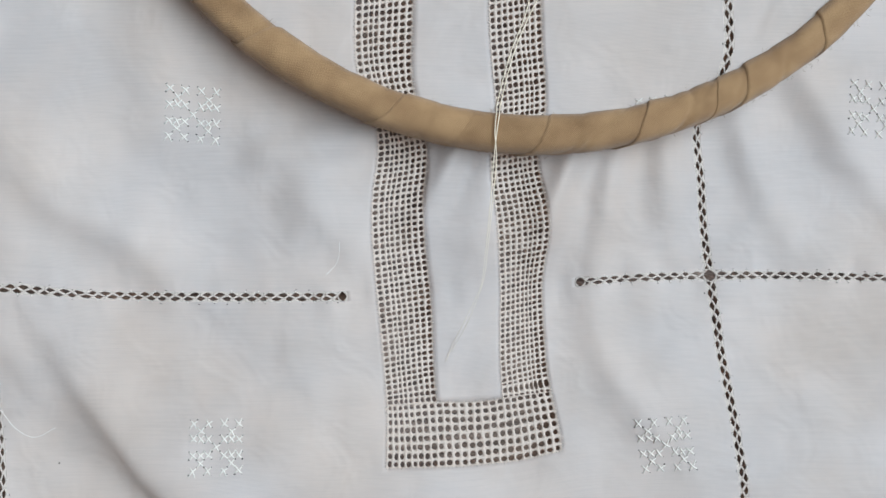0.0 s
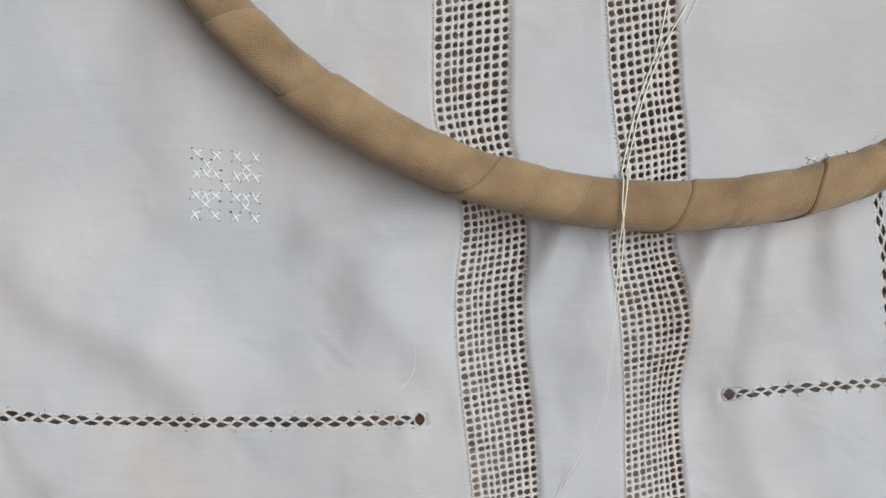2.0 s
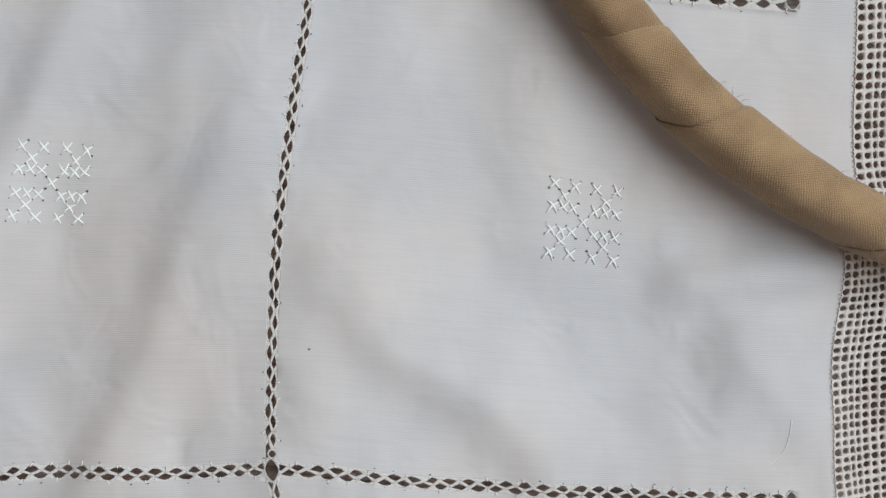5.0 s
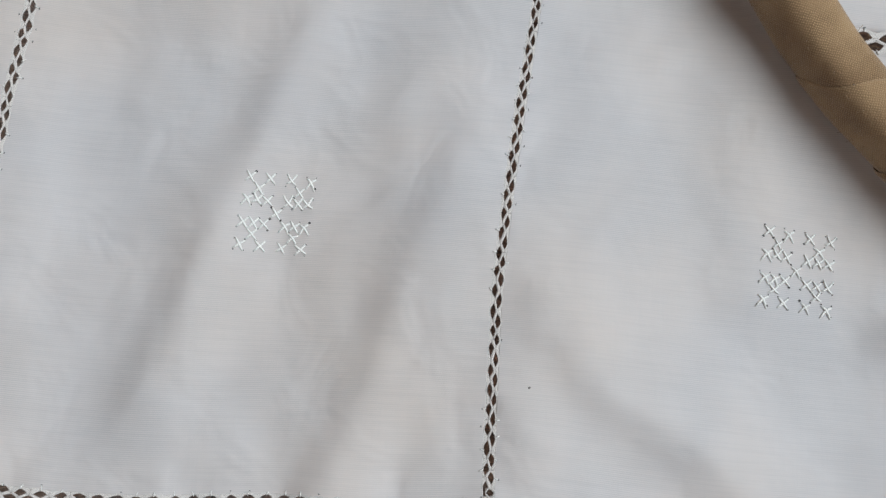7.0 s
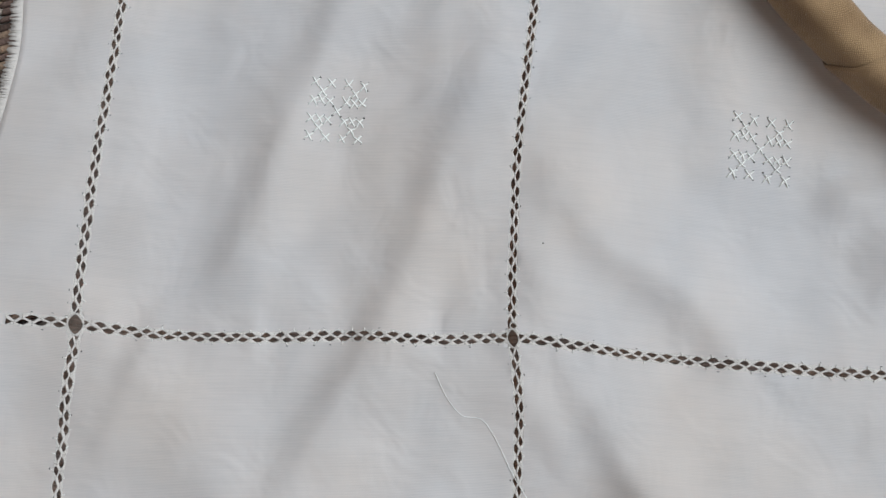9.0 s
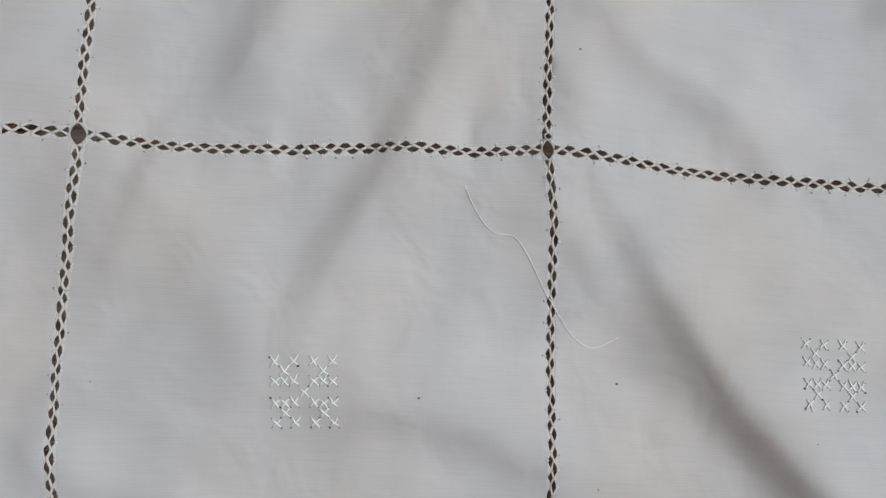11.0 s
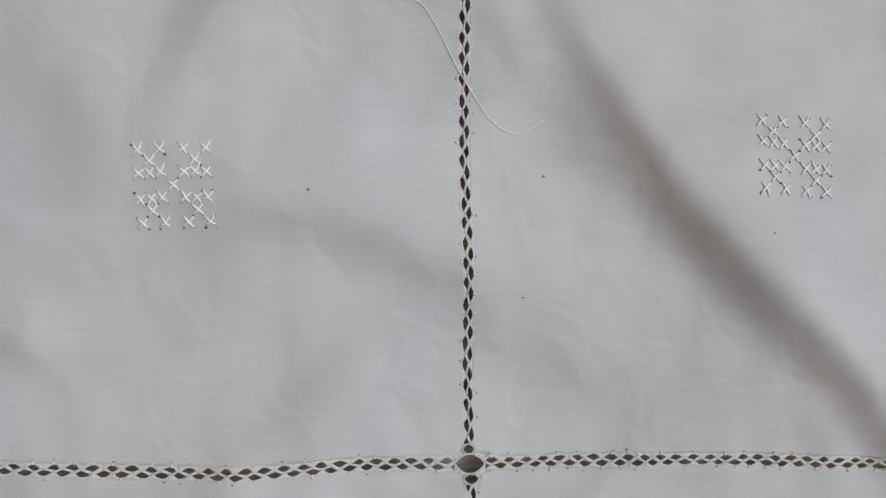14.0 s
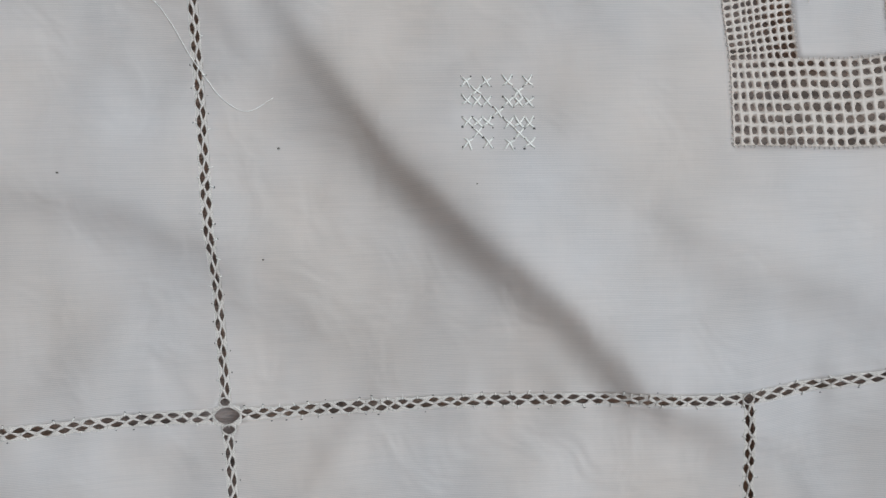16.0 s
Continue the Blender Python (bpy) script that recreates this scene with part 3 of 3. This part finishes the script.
def build_seam(way, at, a, b, gap, stitch, rng):
    def spot(along, across, up=0.0):
        return lie(at + across, along, up) if way == "v" else lie(along, at + across, up)

    # the free stretches between eyelets and net strips
    stops = []
    for eu, ev, ea, eb in EYELETS:
        across, centre, half = (eu, ev, eb) if way == "v" else (ev, eu, ea)
        if abs(across - at) < 0.1:
            stops.append((centre - half * 1.02, centre + half * 1.02))
    for u0, u1, v0, v1 in NETS:
        if way == "v" and u0 < at < u1:
            stops.append((v0, v1))
    runs, start = [], a
    for lo, hi in sorted(stops):
        if lo - start > 0.1 and lo <= b:
            runs.append((start, lo))
        start = max(start, hi)
    if b - start > 0.1:
        runs.append((start, b))
    verts, faces, bars, dots, dot_faces = [], [], [], [], []
    side = 1
    for lo, hi in runs:
        n = max(1, round((hi - lo) / (stitch / 2)))
        cuts = [lo + (hi - lo) * (k + (rng.uniform(-0.16, 0.16) if 0 < k < n else 0)) / n for k in range(n + 1)]
        stray = [rng.uniform(-0.16, 0.16) * gap for _ in cuts]
        for along, past, off, off_past in zip(cuts, cuts[1:], stray, stray[1:]):
            mid = (along + past) / 2
            reach = gap * (1.02 + 0.16 * noise.noise((mid * 0.55, at, 4.0)) + rng.uniform(-0.03, 0.03))
            cross = (spot(mid, -reach, 0.012), spot(mid, reach, 0.012))
            ends = (spot(along, off, 0.012), spot(past, off_past, 0.012))
            bars.append((-side, *ends, *cross) if way == "h" else (side, *ends, *reversed(cross)))
            # the hemming stitch that gathers each bundle bites into the cloth; its needle hole is a dark disc
            foot = side * (reach + rng.uniform(0.03, 0.08))
            lean = rng.uniform(-0.06, 0.06)
            if rng.random() < 0.5:
                add_tube(verts, faces, [spot(past, side * reach * 0.85, 0.03), spot(past + lean * 0.5, (side * reach + foot) / 2, 0.03), spot(past + lean, foot, 0.008)], 0.00010, 6)
            # the hole's dark inside, painted as a flat disc just over the cloth
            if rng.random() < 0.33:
                r, k0 = rng.uniform(0.011, 0.021), len(dots)
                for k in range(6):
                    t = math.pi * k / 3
                    dots.append(spot(past + lean + 1.5 * r * math.cos(t), foot + side * 0.01 + 0.8 * r * math.sin(t), 0.006))
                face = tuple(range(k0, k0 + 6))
                dot_faces.append(face if way == "h" else face[::-1])
            side = -side
    seam = part("drawn_seam", mesh_from("drawn_seam", verts, faces), SILK, cloth, "hemstitched drawn-thread seam with zigzag thread bars")
    for sense, *places in bars:
        part("thread_bar", rng.choice(BARS[sense]), THREAD, seam).matrix_basis = bar_pose(*places)
    if dots:
        tagged(part("needle_hole_dots", mesh_from("needle_hole_dots", dots, dot_faces), HOLE_SHADE, seam), kind="stuff")


seam_rng = random.Random(5)
for row in SEAMS:
    build_seam(*row, seam_rng)


def build_eyelet(u, v, a, b, rng):
    verts, faces, loop = [], [], []
    n = 28

    def rim(t, power, grow, up):
        c, s = math.cos(t), math.sin(t)
        k = grow / (abs(c) ** power + abs(s) ** power) ** (1 / power)
        return lie(u + a * k * c, v + b * k * s, up)

    ways = [2 * math.pi * k / n for k in range(n)]
    # a web of drawn-in cloth rounds off the corners of the opening
    for power, grow, up in ((1.6, 1.0, -0.03), (1.7, 1.03, 0.008), (2.4, 1.07, 0.012), (6.0, 1.12, 0.0)):
        verts += [rim(t, power, grow, up) for t in ways]
    for j in range(3):
        for k in range(n):
            q = (k + 1) % n
            faces.append((j * n + k, j * n + n + k, j * n + n + q, j * n + q))
    loop = [rim(t, 1.5, 1.05, 0.014) for t in (*ways, ways[0])]
    add_tube(verts, faces, loop, 0.00012, 5)
    # overcast stitches over the rim, and corner webs that round it off
    for k in range(22):
        t = 2 * math.pi * k / 22 + rng.uniform(-0.1, 0.1)
        add_tube(verts, faces, [rim(t, 1.45, 0.98, 0.0), rim(t, 1.8, 1.12, 0.035), rim(t, 2.4, rng.uniform(1.14, 1.3), 0.004)], 0.00008, 4)
    part("eyelet", mesh_from("eyelet", verts, faces), THREAD, cloth, "overcast eyelet hole where seams meet")


for row in EYELETS:
    build_eyelet(*row, seam_rng)


def build_net_edging():
    """Overcast stitches along the borders of the net strips, joined: too many to count."""
    rng = random.Random(8)
    verts, faces = [], []

    def stitch(u, v, du, dv):
        add_tube(verts, faces, [lie(u - du * 0.3, v - dv * 0.3, 0.02), lie(u + du, v + dv, 0.012)], 0.00011, 6)

    lines = [(S1[0], NET_LOW, 12, -1), (S1[1], NET_IN, 12, 1), (S2[0], NET_IN, 12, -1), (S2[1], NET_LOW, 12, 1)]
    for u, v0, v1, way in lines:
        v = v0
        while v < v1:
            stitch(u, v, way * rng.uniform(0.02, 0.06), rng.uniform(-0.04, 0.04))
            v += PITCH * rng.uniform(0.45, 0.6)
    for v, u0, u1, way in ((NET_LOW, S1[0], S2[1], -1), (NET_IN, S1[1], S2[0], 1)):
        u = u0
        while u < u1:
            stitch(u, v, rng.uniform(-0.04, 0.04), way * rng.uniform(0.02, 0.06))
            u += PITCH * rng.uniform(0.5, 0.7)
    ob = part("net_edging", mesh_from("net_edging", verts, faces), THREAD, cloth, "fine overcast stitches along the net strips")
    tagged(ob, kind="stuff")


build_net_edging()


# ---- cross-stitch squares ----
def stitch_mesh(name, lean, legs=((1, 1), (1, -1))):
    """Two crossing raised stitches on a field of 2.2 mm; legs gives their slant."""
    verts, faces = [], []
    h = 0.00108
    for k, (sx, sy) in enumerate(legs):
        pts = [(-h * sx + 2 * h * sx * t / 4, -h * sy + 2 * h * sy * t / 4 + lean * 0.0001 * (t - 2) ** 2, 0.00004 + (0.00004 + 0.00009 * k) * math.sin(math.pi * t / 4)) for t in range(5)]
        add_tube(verts, faces, pts, [0.00014, 0.00022, 0.00026, 0.00022, 0.00014], 6)
    data = mesh_from(name, verts, faces)
    data.materials.append(SILK)
    return data


STITCHES = [stitch_mesh("cross_stitch", k) for k in (-1, 0, 1)] + [stitch_mesh("cross_stitch", 0, ((1, 0.85), (0.9, -1)))]
BLOCK = [(-1, 1), (1, 1), (0, 0), (-1, -1), (0, -1), (1, -1)]


def flat_place(x, y):
    """The point of the flat cloth that lies at a place of the plan."""
    u, v = x, y
    for _ in range(12):
        u, v = x - field_x(u, v), y - field_y(u, v)
    return u, v


def build_motif(x, y, turn, w, h, rng):
    u0, v0 = flat_place(x, y)
    c, s = math.cos(radians(turn)), math.sin(radians(turn))
    cell_u, cell_v = w / 7.15, h / 7.15
    places = [(bx * 2.06 + i, by * 2.06 + j * by) for bx in (-1, 1) for by in (-1, 1) for i, j in BLOCK] + [(0, 0)]
    spots, dots = [], []
    for i, j in places:
        a, b = i * cell_u, j * cell_v
        u, v = u0 + a * c - b * s, v0 + a * s + b * c
        spots.append((u, v))
        for du, dv in ((-1, -1), (1, -1), (-1, 1), (1, 1)):
            a2, b2 = a + du * cell_u * 0.5, b + dv * cell_v * 0.5
            if rng.random() < 0.72:
                dots.append((u0 + a2 * c - b2 * s, v0 + a2 * s + b2 * c))
    verts, faces = [], []
    # flat dark discs on uncut cloth, painting the shade in the needle holes
    for u, v in dots:
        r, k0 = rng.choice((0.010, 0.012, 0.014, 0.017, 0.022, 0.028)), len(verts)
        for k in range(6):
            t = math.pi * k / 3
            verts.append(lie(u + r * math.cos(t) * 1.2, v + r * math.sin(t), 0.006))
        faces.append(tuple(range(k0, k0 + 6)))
    motif = part("cross_stitch_square", mesh_from("needle_hole_dots", verts, faces), HOLE_SHADE, cloth, "square of white cross stitches with tiny dark dots for needle holes")
    for u, v in spots:
        p, ex, ey = lie(u, v, 0.008), lie(u + 0.1, v), lie(u, v + 0.1)
        q = lie(u, v)
        X = (ex - q).normalized()
        Z = X.cross((ey - q).normalized()).normalized()
        Y = Z.cross(X)
        ob = part("cross_stitch", rng.choice(STITCHES), SILK, motif)
        m = Matrix((X, Y, Z)).transposed().to_4x4()
        ob.matrix_basis = Matrix.Translation(p) @ m @ pose(0, 0, 0, 0, 0, turn + rng.uniform(-8, 8)) @ Matrix.Diagonal((cell_u / 0.232 * rng.uniform(0.95, 1.18), cell_v / 0.232 * rng.uniform(0.95, 1.18), 1, 1))


motif_rng = random.Random(11)
for row in [(0.04, -0.06, -4, 1.62, 1.68), (-11.2, 0.2, -1, 1.55, 1.68), (-11.65, -11.5, 2.5, 1.55, 1.62), (0.85, -10.38, -1, 1.55, 1.68),
            (15.0, -10.65, 3, 1.6, 1.8), (22.1, 0.2, -6, 1.6, 1.75), (14.45, -0.26, 4, 1.55, 1.02)]:
    build_motif(*row, motif_rng)


def build_fringe():
    """The frayed raw edge: short weft ends, joined."""
    rng = random.Random(3)
    verts, faces = [], []
    v = -24.0
    while v < 13.5:
        far = rng.uniform(0.22, 0.32)
        bend = rng.uniform(-0.05, 0.05)
        add_tube(verts, faces, [lie(U_EDGE + 0.03, v, 0.0), lie(U_EDGE - far * 0.5, v + bend * 0.4, -0.02), lie(U_EDGE - far, v + bend, -0.06)], rng.uniform(0.00014, 0.00024), 4)
        v += rng.uniform(0.013, 0.032)
    ob = part("fringe", mesh_from("fringe", verts, faces), THREAD, cloth, "frayed raw edge of short loose weft threads")
    tagged(ob, kind="stuff")


build_fringe()

# ---- the wrapped embroidery hoop ----
hoop = new("embroidery_hoop")
hoop.location = (HOOP[0] * CM, HOOP[1] * CM, 0)
tagged(hoop, "round embroidery hoop bound in tan cotton tape, clamped on the cloth", "hoop")

# Where each turn of tape begins, in degrees from the near side, and how far its edge stands up (cm)
TURNS = [(-48, 0.04), (-37.8, 0.075), (-19, 0.05), (-9.5, 0.012), (0.3, 0.05), (13.2, 0.055), (23.2, 0.03), (27.2, 0.055), (39.7, 0.055)]
TURNS += [(39.7 + 11.35 * k, 0.045) for k in range(1, 24)]


# Soft pleats where the tape was pulled round the ring: degrees, depth (cm)
PLEATS = [(-57, 0.03), (-52, 0.02), (-34.5, 0.035), (-27, 0.02), (-14, 0.02), (4.8, 0.035), (8.5, 0.03), (16.2, 0.035), (18.6, 0.03), (20.5, 0.03), (25.4, 0.025), (31, 0.03), (34.5, 0.03)]


def oblong(theta, grow):
    """The ring's section: how far out and up its skin lies, theta 0 underneath and a quarter round at the inner side."""
    s, c = math.sin(theta), math.cos(theta)
    k = 1 / (abs(s) ** 3.2 + abs(c) ** 3.2) ** (1 / 3.2)
    return -s * k * (HALF_W + grow + (0.06 if s < 0 else 0.0)), -c * k * (HALF_H + grow)


def build_turn(a0, a1, step, index):
    """One turn of tape: a sleeve cut slantwise at both ends, its leading edge proud of the turn before."""
    n_s, n_t, slant = 44, 32, 7.5
    verts, faces, uvs = [], [], []
    for i in range(n_s + 1):
        f = i / n_s
        f = f * f if f < 0.3 else f
        for k in range(n_t):
            t = k / n_t
            theta = 2 * math.pi * t
            wobble = 0.5 * noise.noise((index * 3.3, t * 4, 0.5))
            ang = a0 + (a1 + 0.8 - a0) * f - slant * (t - 0.5) + wobble * (1 - f) - 14 * max(0.0, min(t, 0.8) - 0.52) ** 2
            pleat = sum(deep * math.exp(-((ang - c + 13 * (t - 0.5) + 1.2 * math.sin(t * 9 + c)) / 0.5) ** 2) for c, deep in PLEATS)
            thin = 0.055 * max(0.0, min(1.0, (ang - 8) / 32)) * max(0.0, min(1.0, (280 - ang) / 80))
            grow = step * (1 - f) ** 1.5 * min(1.0, 0.35 + f * 30) + 0.025 * noise.noise((ang * 0.3, t * 5, 2.0)) - 0.012 - thin - pleat
            out, up = oblong(theta, grow)
            R = HOOP_R + out
            w = radians(ang - 90)
            verts.append((R * math.cos(w) * CM, R * math.sin(w) * CM, (HOOP_Z + up) * CM))
            uvs.append((HOOP_R * radians(ang), theta * 0.65))
    for i in range(n_s):
        for k in range(n_t):
            a, b = i * n_t + k, i * n_t + (k + 1) % n_t
            faces.append((a, a + n_t, b + n_t, b))
    part("tape_turn", mesh_from("tape_turn", verts, faces, uvs), TAPE, hoop)


for k, (a0, step) in enumerate(TURNS):
    a1 = TURNS[k + 1][0] if k + 1 < len(TURNS) else TURNS[0][0] + 360
    build_turn(a0, a1, step, k)


def build_fuzz():
    rng = random.Random(21)
    verts, faces = [], []
    for _ in range(420):
        ang = radians(rng.uniform(-65, 55) - 90)
        th = rng.choice((rng.uniform(0.9, 2.4), rng.uniform(3.6, 5.2)))
        far = rng.uniform(0.05, 0.14)
        pts = []
        for f in (0, 0.5, 1):
            a = ang + f * rng.uniform(-0.008, 0.008)
            out, up = oblong(th, far * f)
            pts.append(((HOOP_R + out) * math.cos(a) * CM, (HOOP_R + out) * math.sin(a) * CM, (HOOP_Z + up) * CM))
        add_tube(verts, faces, pts, 0.00004, 3)
    tagged(part("fuzz", mesh_from("fuzz", verts, faces), TAPE, hoop, "loose fibres on the tape"), kind="stuff")


build_fuzz()


# ---- loose threads and lint ----
def over(x, y, up):
    """A place on top of whatever lies at a point of the plan, cloth or hoop."""
    z = height(x, y)
    d = abs(math.hypot(x - HOOP[0], y - HOOP[1]) - HOOP_R)
    if d < HALF_W + 0.08:
        z = max(z, HOOP_Z + (HALF_H + 0.07) * (1 - (d / (HALF_W + 0.08)) ** 3.2) ** (1 / 3.2))
    return Vector((x * CM, y * CM, (z + up) * CM))


def loose_thread(paths, radius, mat, label, up=0.05, hung=()):
    """Threads along plan paths; hung: along y, how high the thread still hangs over the cloth."""
    verts, faces = [], []
    for path in paths:
        pts = glide([(x, y, 0) for x, y in path], 10)
        run = [over(p.x, p.y, up) for p in pts]
        if hung:
            ys, zs = zip(*hung)
            run = [Vector((p.x, p.y, max(p.z, float(np.interp(p.y / CM, ys, zs)) * CM))) for p in run]
        thin = [radius * (0.4 + 0.6 * min(1.0, max(0.0, (p.y / CM + 5.0) / 3.0))) for p in run] if hung else radius
        add_tube(verts, faces, run, thin, 5)
    ob = part("loose_thread", mesh_from("loose_thread", verts, faces), mat)
    tagged(ob, label, "thread", "loose threads")


loose_thread([[(11.04, 3.72), (10.5, 2.8), (9.95, 1.5), (9.55, 0.0), (9.38, -0.9), (9.33, -1.6), (9.28, -2.5), (9.22, -3.4), (9.12, -4.5), (8.98, -5.5), (8.5, -6.6), (7.95, -7.9)],
              [(10.75, 4.6), (10.35, 2.8), (9.85, 1.5), (9.45, 0.0), (9.32, -0.9), (9.40, -1.6), (9.36, -2.5), (9.28, -3.4), (9.18, -4.5), (9.05, -5.4), (8.62, -6.6), (8.15, -7.6)]],
             0.00017, GOLD, "doubled pale gold sewing thread lying over the hoop and cloth", 0.05,
             [(-8.0, -1.0), (-7.5, -0.2), (-6.6, 0.6), (-5.5, 0.95), (-4.4, 1.1), (-3.3, 1.35), (-1.75, 1.75), (-1.4, 1.95), (-1.2, 1.95), (-1.1, -1.0)])
loose_thread([[(-8.19, -6.43), (-7.82, -7.08), (-7.42, -7.48), (-6.91, -7.56), (-6.5, -8.08), (-6.1, -8.8), (-5.71, -9.38), (-5.35, -9.85), (-4.83, -10.11), (-4.22, -9.82)]],
             0.00008, WISP, "thin white thread curling across the cloth", 0.03)
loose_thread([[(4.63, -4.1), (4.6, -4.5), (4.5, -4.8), (4.2, -5.12)]], 0.00007, WISP, "short fine white thread end on the cloth", 0.01)
loose_thread([[(11.0, 3.3), (11.15, 3.6), (11.5, 4.3)]], 0.00010, SILK, "short fine white thread end inside the hoop", 0.03)


def lint(x, y, size):
    bm = bmesh.new()
    bmesh.ops.create_icosphere(bm, subdivisions=1, radius=size * 0.65 * CM)
    for v in bm.verts:
        v.co = Vector((v.co.x * 1.4, v.co.y, v.co.z * 0.5)) * (1 + 0.3 * noise.noise(v.co * 9000 + Vector((x, y, 0))))
    ob = part("lint_speck", bm, LINT)
    ob.location = lie(*flat_place(x, y), size * 0.3)
    tagged(ob, "tiny dark lint speck on the white cloth", "lint", "lint specks")


for row in [(-5.65, -3.0, 0.035), (-4.15, -10.95, 0.04), (0.36, -11.98, 0.025), (-8.97, -11.49, 0.04), (-4.5, -13.5, 0.03), (-16.7, -11.6, 0.025)]:
    lint(*row)
